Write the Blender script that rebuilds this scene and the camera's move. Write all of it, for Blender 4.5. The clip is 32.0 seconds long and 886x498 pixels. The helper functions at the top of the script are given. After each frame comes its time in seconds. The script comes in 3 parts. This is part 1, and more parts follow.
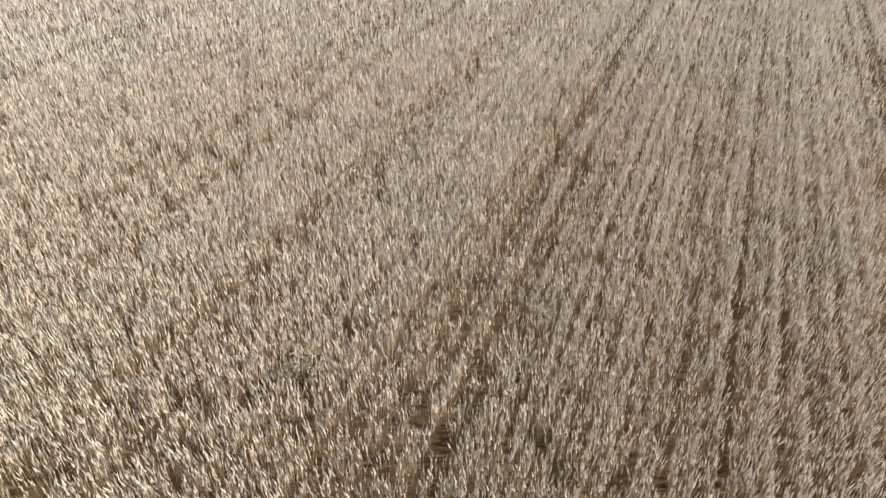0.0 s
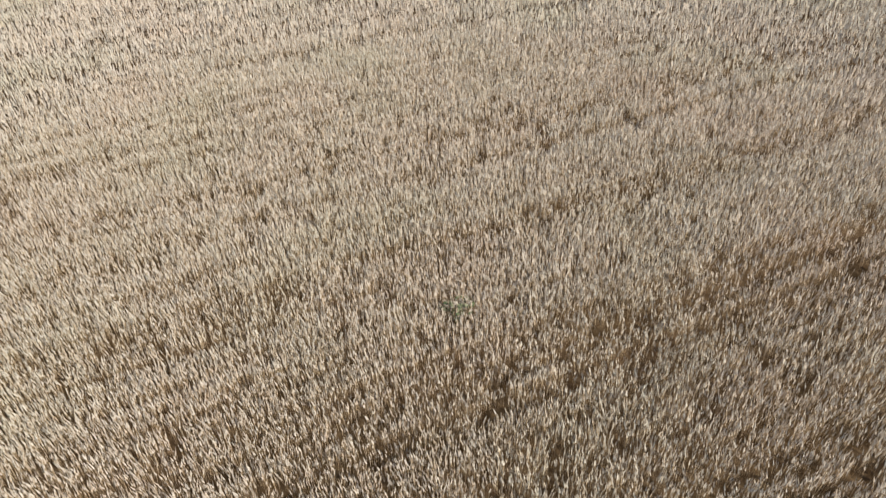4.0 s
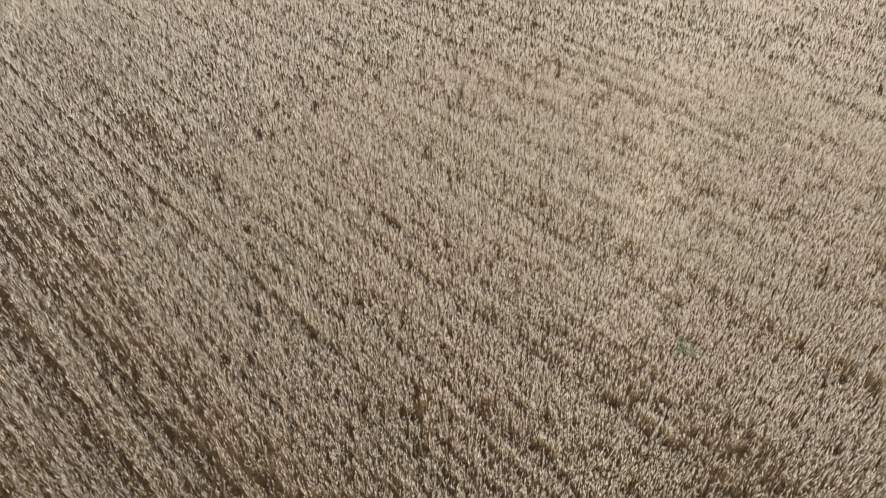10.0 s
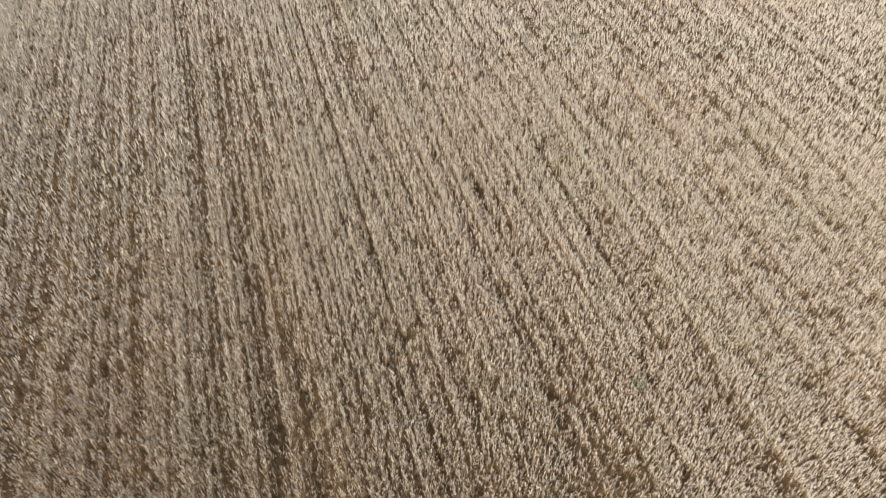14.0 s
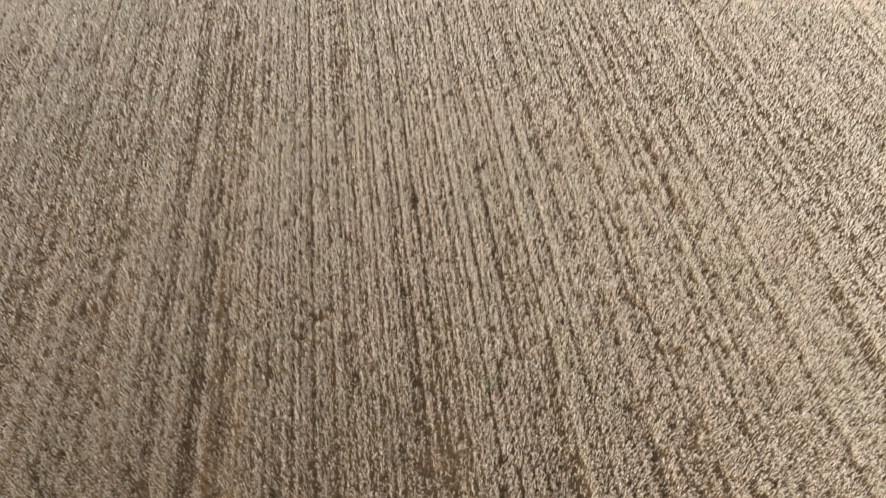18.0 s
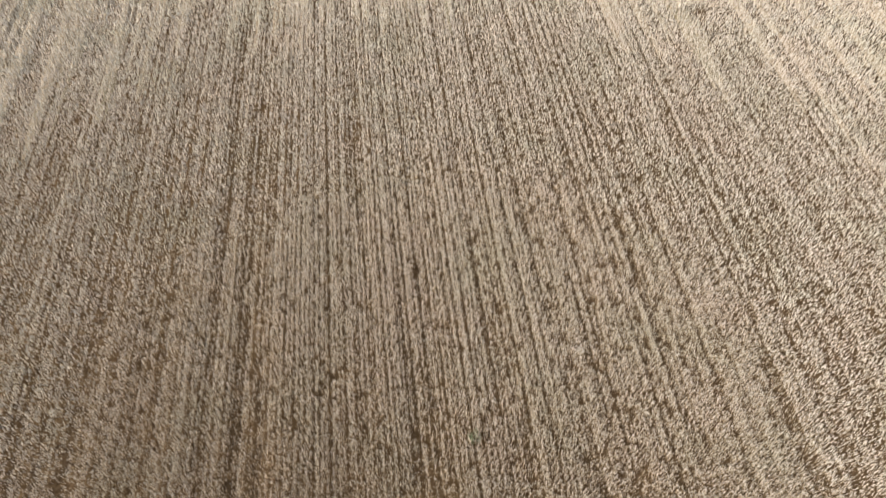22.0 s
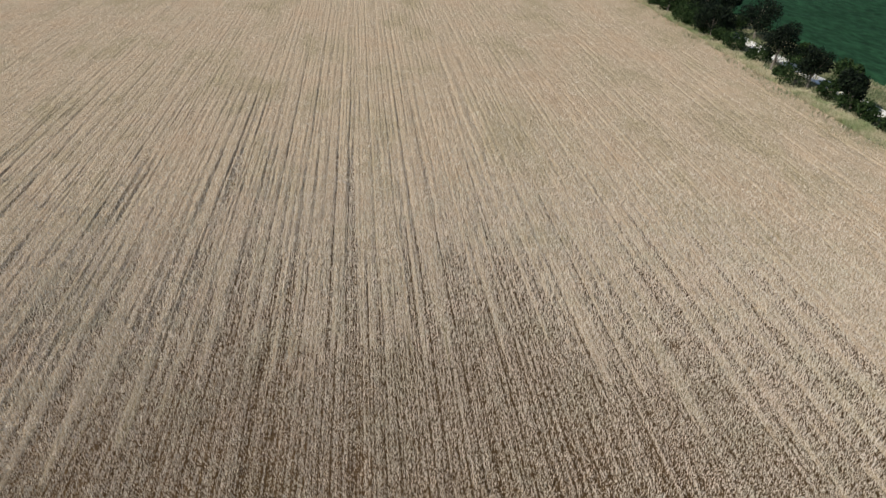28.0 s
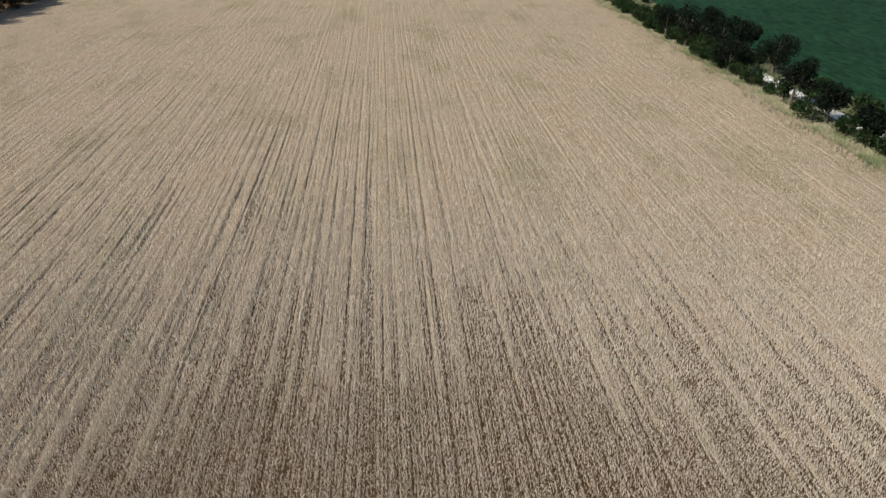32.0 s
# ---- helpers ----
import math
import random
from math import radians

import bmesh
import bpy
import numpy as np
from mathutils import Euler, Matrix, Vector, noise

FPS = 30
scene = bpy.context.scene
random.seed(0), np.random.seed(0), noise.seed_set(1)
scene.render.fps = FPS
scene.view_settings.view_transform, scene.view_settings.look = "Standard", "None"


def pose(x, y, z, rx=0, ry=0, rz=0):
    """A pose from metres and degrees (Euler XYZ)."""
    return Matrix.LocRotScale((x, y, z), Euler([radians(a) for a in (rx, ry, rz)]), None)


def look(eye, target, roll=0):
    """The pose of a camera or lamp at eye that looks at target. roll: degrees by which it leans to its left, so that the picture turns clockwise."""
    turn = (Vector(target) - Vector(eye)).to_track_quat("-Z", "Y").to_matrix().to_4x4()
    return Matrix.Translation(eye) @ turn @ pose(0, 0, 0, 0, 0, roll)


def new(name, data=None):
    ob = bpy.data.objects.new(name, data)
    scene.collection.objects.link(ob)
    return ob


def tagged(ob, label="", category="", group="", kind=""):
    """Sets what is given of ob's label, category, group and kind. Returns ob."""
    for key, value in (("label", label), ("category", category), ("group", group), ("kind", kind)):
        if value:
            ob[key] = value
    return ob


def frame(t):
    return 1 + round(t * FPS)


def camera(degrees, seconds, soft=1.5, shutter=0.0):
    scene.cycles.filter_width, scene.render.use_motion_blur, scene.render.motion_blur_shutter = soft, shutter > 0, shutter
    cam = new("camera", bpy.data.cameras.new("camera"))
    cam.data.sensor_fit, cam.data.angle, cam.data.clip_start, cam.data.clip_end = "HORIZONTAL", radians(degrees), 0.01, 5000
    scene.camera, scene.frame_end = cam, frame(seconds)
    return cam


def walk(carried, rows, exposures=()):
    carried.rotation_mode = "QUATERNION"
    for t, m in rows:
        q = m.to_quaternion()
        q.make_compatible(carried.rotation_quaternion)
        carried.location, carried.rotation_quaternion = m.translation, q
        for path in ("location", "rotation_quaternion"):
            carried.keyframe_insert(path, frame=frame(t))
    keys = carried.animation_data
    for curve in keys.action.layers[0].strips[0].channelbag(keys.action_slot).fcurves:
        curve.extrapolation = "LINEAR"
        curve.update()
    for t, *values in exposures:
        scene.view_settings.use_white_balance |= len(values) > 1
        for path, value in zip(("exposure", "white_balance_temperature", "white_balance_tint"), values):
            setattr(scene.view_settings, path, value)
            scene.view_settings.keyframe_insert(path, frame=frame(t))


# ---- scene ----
cam = camera(64.2, 32.0, soft=1.5)

# seconds, x, y, z, turn to the left of +y, tilt, lean; the drill rows run along y
PATH = [
    (0, 2.836, 8.512, 4.951, -158.62, -35.07, 1.47),
    (0.5, 2.488, 8.506, 5.171, -152.98, -35.80, 1.30),
    (1, 2.116, 8.464, 5.373, -147.43, -36.46, 1.10),
    (1.5, 1.743, 8.368, 5.554, -141.95, -37.00, 0.78),
    (2, 1.409, 8.194, 5.735, -136.44, -37.78, 0.63),
    (2.5, 1.078, 8.005, 5.931, -130.90, -38.48, 0.34),
    (4.5, -0.228, 6.930, 6.483, -107.42, -39.45, -1.74),
    (5, -0.509, 6.575, 6.649, -101.23, -39.69, -1.98),
    (5.5, -0.749, 6.208, 6.835, -95.23, -40.05, -2.02),
    (6, -0.957, 5.843, 7.056, -89.49, -40.57, -1.97),
    (6.5, -1.161, 5.459, 7.256, -83.83, -40.97, -1.77),
    (7, -1.328, 5.032, 7.457, -77.87, -41.40, -1.86),
    (7.5, -1.476, 4.587, 7.676, -71.98, -41.72, -1.82),
    (8, -1.589, 4.115, 7.913, -66.11, -42.13, -1.90),
    (8.5, -1.668, 3.678, 8.168, -60.52, -42.57, -1.75),
    (9, -1.660, 3.262, 8.455, -54.88, -43.17, -1.78),
    (9.5, -1.595, 2.834, 8.737, -49.33, -43.62, -1.88),
    (10, -1.487, 2.406, 9.004, -43.96, -44.07, -1.96),
    (10.5, -1.373, 1.983, 9.274, -38.85, -44.49, -1.77),
    (11, -1.183, 1.574, 9.530, -33.48, -44.99, -1.76),
    (11.5, -0.975, 1.194, 9.792, -28.43, -45.43, -1.54),
    (12, -0.672, 0.772, 10.020, -24.35, -45.81, -1.57),
    (12.5, -0.349, 0.377, 10.216, -21.43, -46.30, -1.66),
    (13, 0.000, 0.000, 10.420, -19.30, -46.73, -1.58),
    (13.5, 0.340, -0.344, 10.624, -17.74, -47.10, -1.32),
    (14, 0.747, -0.660, 10.944, -15.87, -47.72, -1.34),
    (14.5, 1.116, -0.987, 11.254, -14.38, -48.23, -1.20),
    (16.5, 2.825, -1.844, 12.452, -8.66, -49.85, -0.98),
    (17, 3.246, -2.067, 12.800, -7.59, -50.16, -1.02),
    (17.5, 3.607, -2.231, 13.231, -7.04, -50.63, -0.87),
    (18, 3.925, -2.378, 13.657, -6.80, -50.91, -0.56),
    (18.5, 4.023, -2.482, 14.122, -6.80, -50.99, -0.31),
    (19, 4.070, -2.547, 14.679, -6.44, -51.04, -0.37),
    (19.5, 3.971, -2.568, 15.154, -6.68, -51.05, 0.08),
    (20, 4.005, -2.624, 15.576, -6.56, -51.08, 0.06),
    (20.5, 4.021, -2.598, 16.095, -6.54, -51.39, 0.09),
    (21, 4.049, -2.620, 16.585, -6.45, -51.55, 0.05),
    (21.5, 4.043, -2.679, 17.037, -6.49, -51.58, 0.14),
    (22, 4.079, -2.642, 17.591, -6.43, -51.88, 0.05),
    (22.5, 4.125, -2.621, 18.121, -6.34, -51.86, 0.06),
    (23, 4.152, -2.677, 18.538, -6.31, -50.86, 0.14),
    (23.5, 4.143, -2.640, 19.020, -6.36, -49.30, 0.26),
    (24, 4.163, -2.700, 19.418, -6.36, -46.96, 0.39),
    (24.5, 4.133, -2.717, 19.746, -6.41, -44.68, 0.47),
    (25, 4.099, -2.754, 19.980, -6.42, -42.44, 0.52),
    (25.5, 4.101, -2.771, 20.177, -6.37, -40.26, 0.53),
    (27.5, 4.098, -2.736, 20.856, -6.34, -32.16, 0.76),
    (28, 4.061, -2.693, 20.884, -6.35, -30.43, 0.84),
    (28.5, 4.109, -2.725, 20.914, -6.22, -28.98, 0.75),
    (29, 4.061, -2.753, 20.991, -6.24, -28.43, 0.84),
    (29.5, 4.027, -2.733, 21.018, -6.27, -28.22, 0.80),
    (30, 4.054, -2.739, 21.016, -5.86, -28.16, 0.70),
    (30.5, 4.045, -2.725, 21.032, -5.50, -28.13, 0.67),
    (31, 4.089, -2.735, 21.084, -5.12, -28.09, 0.66),
    (31.5, 4.096, -2.758, 21.104, -4.84, -28.05, 0.64),
    (32, 4.122, -2.742, 21.122, -4.73, -28.04, 0.61),
]
EXPOSURE = [(0, 1.50), (2.5, 1.27), (5, 0.98), (7, 0.78), (10, 0.82), (13, 1.16), (17, 1.38), (22, 1.44), (25.5, 1.19), (28, .85), (32, 0.76)]


def cam_pose(x, y, z, yaw, pitch, roll):
    return pose(x, y, z, 90 + pitch, 0, yaw) @ pose(0, 0, 0, 0, 0, roll)


walk(cam, [(t, cam_pose(*rest)) for t, *rest in PATH], EXPOSURE)

# ---------------------------------------------------------------- light
SUN_EL = 39.7           # degrees over the horizon
SUN_TO = Vector((-0.907, -0.421, 0)).normalized()
sun_dir = Vector((SUN_TO.x * math.cos(radians(SUN_EL)), SUN_TO.y * math.cos(radians(SUN_EL)), math.sin(radians(SUN_EL))))
world = bpy.data.worlds.new("sky")
scene.world = world
world.use_nodes = True
wn = world.node_tree.nodes
wl = world.node_tree.links
sky = wn.new("ShaderNodeTexSky")
sky.sky_type = "NISHITA"
sky.sun_disc = False
sky.sun_elevation = radians(SUN_EL)
sky.sun_rotation = math.atan2(SUN_TO.x, SUN_TO.y)
wn["Background"].inputs["Strength"].default_value = 0.062
wl.new(sky.outputs["Color"], wn["Background"].inputs["Color"])
sun = new("sun", bpy.data.lights.new("sun", "SUN"))
sun.data.energy = 3.2
sun.data.angle = radians(0.55)
sun.data.color = (1.0, 0.938, 0.850)
sun.matrix_world = look(sun_dir * 100, (0, 0, 0))


# ---------------------------------------------------------------- materials
def material(name, rough=0.85, spec=0.25):
    m = bpy.data.materials.new(name)
    m.use_nodes = True
    n = m.node_tree.nodes
    b = n["Principled BSDF"]
    b.inputs["Roughness"].default_value = rough
    b.inputs["Specular IOR Level"].default_value = spec
    return m, n, m.node_tree.links, b


def ramp(n, stops):
    r = n.new("ShaderNodeValToRGB")
    while len(r.color_ramp.elements) < len(stops):
        r.color_ramp.elements.new(0.5)
    for e, (p, c) in zip(r.color_ramp.elements, stops):
        e.position, e.color = p, (*c, 1)
    return r


def noise_node(n, l, scale, detail=4.0, stretch=(1, 1, 1), rough=0.55):
    co = n.new("ShaderNodeTexCoord")
    mp = n.new("ShaderNodeMapping")
    mp.inputs["Scale"].default_value = stretch
    t = n.new("ShaderNodeTexNoise")
    t.inputs["Scale"].default_value, t.inputs["Detail"].default_value = scale, detail
    t.inputs["Roughness"].default_value = rough
    l.new(co.outputs["Object"], mp.inputs["Vector"])
    l.new(mp.outputs["Vector"], t.inputs["Vector"])
    return t


def mix(n, l, kind, fac, a, b):
    m = n.new("ShaderNodeMix")
    m.data_type, m.blend_type = "RGBA", kind
    for sock, v in ((m.inputs[0], fac), (m.inputs[6], a), (m.inputs[7], b)):
        if isinstance(v, bpy.types.NodeSocket):
            l.new(v, sock)
        elif isinstance(v, (int, float)):
            sock.default_value = v
        else:
            sock.default_value = (*v, 1)
    return m.outputs[2]


def bump(n, l, height, strength, dist, bsdf):
    b = n.new("ShaderNodeBump")
    b.inputs["Strength"].default_value, b.inputs["Distance"].default_value = strength, dist
    l.new(height, b.inputs["Height"])
    l.new(b.outputs["Normal"], bsdf.inputs["Normal"])


def plant_material(name, stops, patches, patch_scale=0.25, patch_amount=0.6, translucent=0.25, rough=0.7, rounded=0.0):
    """Blades, ears and leaves: a colour per blade, slow patches over the plot, light let through. rounded: how far the bristly, round ear turns its surface upwards."""
    m, n, l, b = material(name, rough, 0.08)
    geo = n.new("ShaderNodeNewGeometry")
    r = ramp(n, stops)
    l.new(geo.outputs["Random Per Island"], r.inputs["Fac"])
    nz = noise_node(n, l, patch_scale, 3.0)
    pr = ramp(n, patches)
    l.new(nz.outputs["Fac"], pr.inputs["Fac"])
    col = mix(n, l, "MULTIPLY", patch_amount, r.outputs["Color"], pr.outputs["Color"])
    l.new(col, b.inputs["Base Color"])
    if rounded:
        up = n.new("ShaderNodeVectorMath")
        up.operation = "ADD"
        up.inputs[1].default_value = (0, 0, rounded)
        l.new(geo.outputs["Normal"], up.inputs[0])
        unit = n.new("ShaderNodeVectorMath")
        unit.operation = "NORMALIZE"
        l.new(up.outputs["Vector"], unit.inputs[0])
        l.new(unit.outputs["Vector"], b.inputs["Normal"])
    tr = n.new("ShaderNodeBsdfTranslucent")
    l.new(col, tr.inputs["Color"])
    ms = n.new("ShaderNodeMixShader")
    ms.inputs[0].default_value = translucent
    l.new(b.outputs[0], ms.inputs[1])
    l.new(tr.outputs[0], ms.inputs[2])
    l.new(ms.outputs[0], n["Material Output"].inputs["Surface"])
    return m


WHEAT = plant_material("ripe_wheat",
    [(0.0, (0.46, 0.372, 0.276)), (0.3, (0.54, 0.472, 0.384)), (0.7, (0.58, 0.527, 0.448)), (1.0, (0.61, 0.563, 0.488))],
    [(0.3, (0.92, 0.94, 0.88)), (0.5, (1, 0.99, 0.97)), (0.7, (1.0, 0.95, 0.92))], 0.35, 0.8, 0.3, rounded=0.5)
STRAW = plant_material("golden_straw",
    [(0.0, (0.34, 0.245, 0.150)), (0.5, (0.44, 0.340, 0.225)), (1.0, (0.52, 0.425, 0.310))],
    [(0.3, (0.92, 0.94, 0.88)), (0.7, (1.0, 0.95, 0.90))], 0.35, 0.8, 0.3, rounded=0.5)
DRY_GRASS = plant_material("verge_grass",
    [(0.0, (0.12, 0.145, 0.080)), (0.4, (0.24, 0.235, 0.155)), (1.0, (0.44, 0.40, 0.285))],
    [(0.38, (0.45, 0.60, 0.45)), (0.55, (1, 0.98, 0.92))], 0.3, 0.9, 0.25)
PALE_GRASS = plant_material("bleached_grass",
    [(0.0, (0.30, 0.28, 0.17)), (0.4, (0.50, 0.45, 0.32)), (1.0, (0.62, 0.565, 0.43))],
    [(0.40, (0.48, 0.66, 0.42)), (0.55, (1, 1.0, 0.94))], 0.35, 0.9, 0.3)
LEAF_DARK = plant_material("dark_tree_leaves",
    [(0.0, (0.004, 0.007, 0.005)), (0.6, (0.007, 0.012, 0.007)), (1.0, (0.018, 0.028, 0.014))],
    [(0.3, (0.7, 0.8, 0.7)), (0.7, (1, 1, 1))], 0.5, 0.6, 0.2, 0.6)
LEAF_GREEN = plant_material("bush_leaves",
    [(0.0, (0.010, 0.019, 0.007)), (0.6, (0.020, 0.038, 0.013)), (1.0, (0.050, 0.078, 0.027))],
    [(0.3, (0.7, 0.8, 0.7)), (0.7, (1, 1, 1))], 0.5, 0.6, 0.25, 0.6)


def two_tone(name, a, c, scale, rough=0.95, depth=0.03, stretch=(1, 1, 1), mid=None):
    m, n, l, b = material(name, rough, 0.05)
    fine = noise_node(n, l, scale, 6.0, stretch)
    slow = noise_node(n, l, scale * 0.06, 3.0)
    r = ramp(n, [(0.32, a), (0.68, c)] if mid is None else [(0.32, a), (0.5, mid), (0.68, c)])
    l.new(fine.outputs["Fac"], r.inputs["Fac"])
    pr = ramp(n, [(0.3, (0.75, 0.78, 0.74)), (0.7, (1, 1, 1))])
    l.new(slow.outputs["Fac"], pr.inputs["Fac"])
    l.new(mix(n, l, "MULTIPLY", 0.8, r.outputs["Color"], pr.outputs["Color"]), b.inputs["Base Color"])
    bump(n, l, fine.outputs["Fac"], 0.8, depth, b)
    return m


def wheat_surface():
    """The closed surface of ears that the far wheat shows: single ears and tussocks along the rows, their straw tones
    and the shade between them both put into the colour, and wide greener or browner patches.
    """
    m, n, l, b = material("closed_wheat_top", 0.9, 0.1)
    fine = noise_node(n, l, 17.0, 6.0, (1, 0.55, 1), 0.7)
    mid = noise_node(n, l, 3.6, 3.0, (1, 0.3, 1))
    slow = noise_node(n, l, 0.16, 5.0, (1, 0.45, 1), 0.65)
    # dark brown low end: shade between ears, coloured in along with the straw tones
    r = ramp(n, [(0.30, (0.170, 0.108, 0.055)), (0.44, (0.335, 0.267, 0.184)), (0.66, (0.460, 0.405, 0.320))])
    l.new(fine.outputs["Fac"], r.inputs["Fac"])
    # dimmer between tussocks, likewise shade held in the colour
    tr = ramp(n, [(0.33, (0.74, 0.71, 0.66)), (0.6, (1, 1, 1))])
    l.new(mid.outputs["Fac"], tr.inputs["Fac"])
    pr = ramp(n, [(0.36, (0.78, 0.79, 0.69)), (0.5, (1, 0.98, 0.95)), (0.66, (1.0, 0.92, 0.86))])
    l.new(slow.outputs["Fac"], pr.inputs["Fac"])
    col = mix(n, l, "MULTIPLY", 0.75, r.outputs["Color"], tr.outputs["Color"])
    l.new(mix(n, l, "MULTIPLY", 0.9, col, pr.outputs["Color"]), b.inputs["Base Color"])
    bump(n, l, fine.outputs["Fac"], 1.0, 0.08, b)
    return m


WHEAT_TOP = wheat_surface()
SOIL = two_tone("straw_strewn_soil", (0.058, 0.034, 0.016), (0.130, 0.086, 0.048), 9.0)
TURF = two_tone("rough_turf", (0.06, 0.078, 0.036), (0.19, 0.195, 0.105), 2.2)
CHALK = two_tone("white_chalk_gravel", (0.55, 0.53, 0.50), (0.85, 0.84, 0.82), 3.0)
GREEN_CROP = two_tone("dark_green_crop", (0.0055, 0.0185, 0.0088), (0.0175, 0.0580, 0.0270), 1.6, 1.0, 0.2, (1.0, 0.35, 1))
BARK = two_tone("grey_bark", (0.10, 0.085, 0.07), (0.24, 0.21, 0.18), 9.0, 0.9, 0.02, (1, 1, 0.2))

# ---------------------------------------------------------------- mesh helpers
rng = np.random.default_rng(7)


def mesh_from(name, verts, tris, mat, quads=None, slots=None):
    """One mesh out of arrays of corners and faces."""
    me = bpy.data.meshes.new(name)
    faces = [np.asarray(f, np.int32) for f in (tris, quads) if f is not None and len(f)]
    loops = np.concatenate([f.ravel() for f in faces])
    sizes = np.concatenate([np.full(len(f), f.shape[1], np.int32) for f in faces])
    me.vertices.add(len(verts))
    me.vertices.foreach_set("co", np.ascontiguousarray(verts, np.float32).ravel())
    me.loops.add(len(loops))
    me.loops.foreach_set("vertex_index", loops)
    me.polygons.add(len(sizes))
    me.polygons.foreach_set("loop_start", np.concatenate([[0], np.cumsum(sizes)[:-1]]).astype(np.int32))
    for one in (mat if isinstance(mat, list) else [mat]):
        me.materials.append(one)
    if slots is not None:
        me.polygons.foreach_set("material_index", np.ascontiguousarray(slots, np.int32))
    me.update(calc_edges=True)
    return me


def scatter(tv, tf, at, turn, size, lean):
    """The template's corners tv and triangles tf at every place: turned, scaled by size (n x 3) and leant over (n x 2) with height."""
    c, s = np.cos(turn)[:, None], np.sin(turn)[:, None]
    v = tv[None] * size[:, None, :]
    x = v[..., 0] * c - v[..., 1] * s + lean[:, :1] * v[..., 2] + at[:, :1]
    y = v[..., 0] * s + v[..., 1] * c + lean[:, 1:] * v[..., 2] + at[:, 1:2]
    z = v[..., 2] + at[:, 2:]
    verts = np.stack([x, y, z], -1).reshape(-1, 3)
    faces = (tf[None] + (np.arange(len(at)) * len(tv))[:, None, None]).reshape(-1, 3)
    return verts, faces


def joined(pieces):
    verts, faces, n = [], [], 0
    for v, f in pieces:
        verts.append(v)
        faces.append(f + n)
        n += len(v)
    return np.concatenate(verts), np.concatenate(faces)


def hash01(i, j, seed):
    h = (i.astype(np.int64) * 374761393 + j.astype(np.int64) * 668265263 + seed * 974711) & 0x7FFFFFFF
    h = ((h ^ (h >> 13)) * 1274126177) & 0x7FFFFFFF
    return ((h ^ (h >> 16)) & 0xFFFF) / 65535.0


def vnoise(x, y, seed=0):
    """Smooth noise from 0 to 1 with one knot a unit."""
    i, j = np.floor(x), np.floor(y)
    u, v = x - i, y - j
    u, v = u * u * (3 - 2 * u), v * v * (3 - 2 * v)
    a, b = hash01(i, j, seed), hash01(i + 1, j, seed)
    c, d = hash01(i, j + 1, seed), hash01(i + 1, j + 1, seed)
    return (a * (1 - u) + b * u) * (1 - v) + (c * (1 - u) + d * u) * v


# ---------------------------------------------------------------- ground
def sheet(name, x0, x1, y0, y1, z, mat, nx=1, ny=1):
    xs, ys = np.linspace(x0, x1, nx + 1), np.linspace(y0, y1, ny + 1)
    gx, gy = np.meshgrid(xs, ys, indexing="ij")
    v = np.stack([gx, gy, np.full_like(gx, z)], -1).reshape(-1, 3)
    i, j = np.meshgrid(np.arange(nx), np.arange(ny), indexing="ij")
    a = (i * (ny + 1) + j).ravel()
    q = np.stack([a, a + ny + 1, a + ny + 2, a + 1], -1)
    return new(name, mesh_from(name, v, None, mat, q)), v, q


ground, _, _ = sheet("ground", -2500, 2500, -2500, 2500, 0.0, SOIL)
tagged(ground, "dry brown soil strewn with straw under the crops, level to the horizon", "ground", kind="structure")

# ---------------------------------------------------------------- wheat
CANOPY = 0.42
ROW = 0.14
FIELD_X = (-60.0, 43.9)
# dark gaps between drill passes: x, half width, depth, share of the depth south of y = 5
GAPS = [(-11.95, .10, .9, .4), (-11.10, .09, .8, .4), (-8.4, .08, .5, .4), (-7.7, .09, .6, .4), (-6.0, .11, .9, .4), (-4.95, .10, .9, .4), (-3.45, .08, .7, .4),
        (-2.18, .10, .9, .4), (-0.95, .09, .7, .4), (-0.52, .10, 1., .6), (0.15, .06, .5, .6), (0.92, .07, .7, .6), (1.55, .08, .6, 1.3), (2.45, .10, 1., 1.),
        (2.80, .06, .6, 1.), (3.22, .08, .8, 1.), (4.08, .08, .8, .4), (5.43, .10, 1., .1), (6.43, .09, 1., .1), (7.07, .07, .7, .1), (7.75, .08, .8, .3),
        (8.45, .08, .6, .3), (9.3, .08, .4, .3), (10.6, .09, .5, .2), (11.9, .10, .6, .3), (13.16, .07, .35, .3), (15.35, .09, .95, .3), (18.7, .08, .4, .3),
        (19.9, .08, .4, .3), (-16.2, .10, .7, .4), (-17.7, .10, .6, .4), (-18.9, .10, .6, .4), (-22.3, .12, .7, .4), (-27.1, .12, .6, .4), (-31.5, .15, .6, .4),
        (22.4, .10, .4, .4), (28.4, .12, .5, .4), (32.7, .12, .5, .4), (36.3, .15, .6, .4)]
# lodged, darker spots: x, y, radius
SPOTS = [(0.0, 55.9, 1.6), (1.1, 53.0, 1.1), (-5.2, 45.3, 0.8), (22.1, 83.2, 1.6), (-18.3, 42.5, 1.3), (-13.5, 74.8, 1.8), (-35.1, 100.8, 2.2),
         (27.0, 24.5, 0.6), (5.1, 49.0, 0.9), (-7.8, 25.5, 0.5), (-0.2, 28.7, 0.5), (17.8, 22.5, 0.4)]
CENTRE = (5.0, 5.0)


def ease(v, a, b):
    u = np.clip((v - a) / (b - a), 0, 1)
    return u * u * (3 - 2 * u)


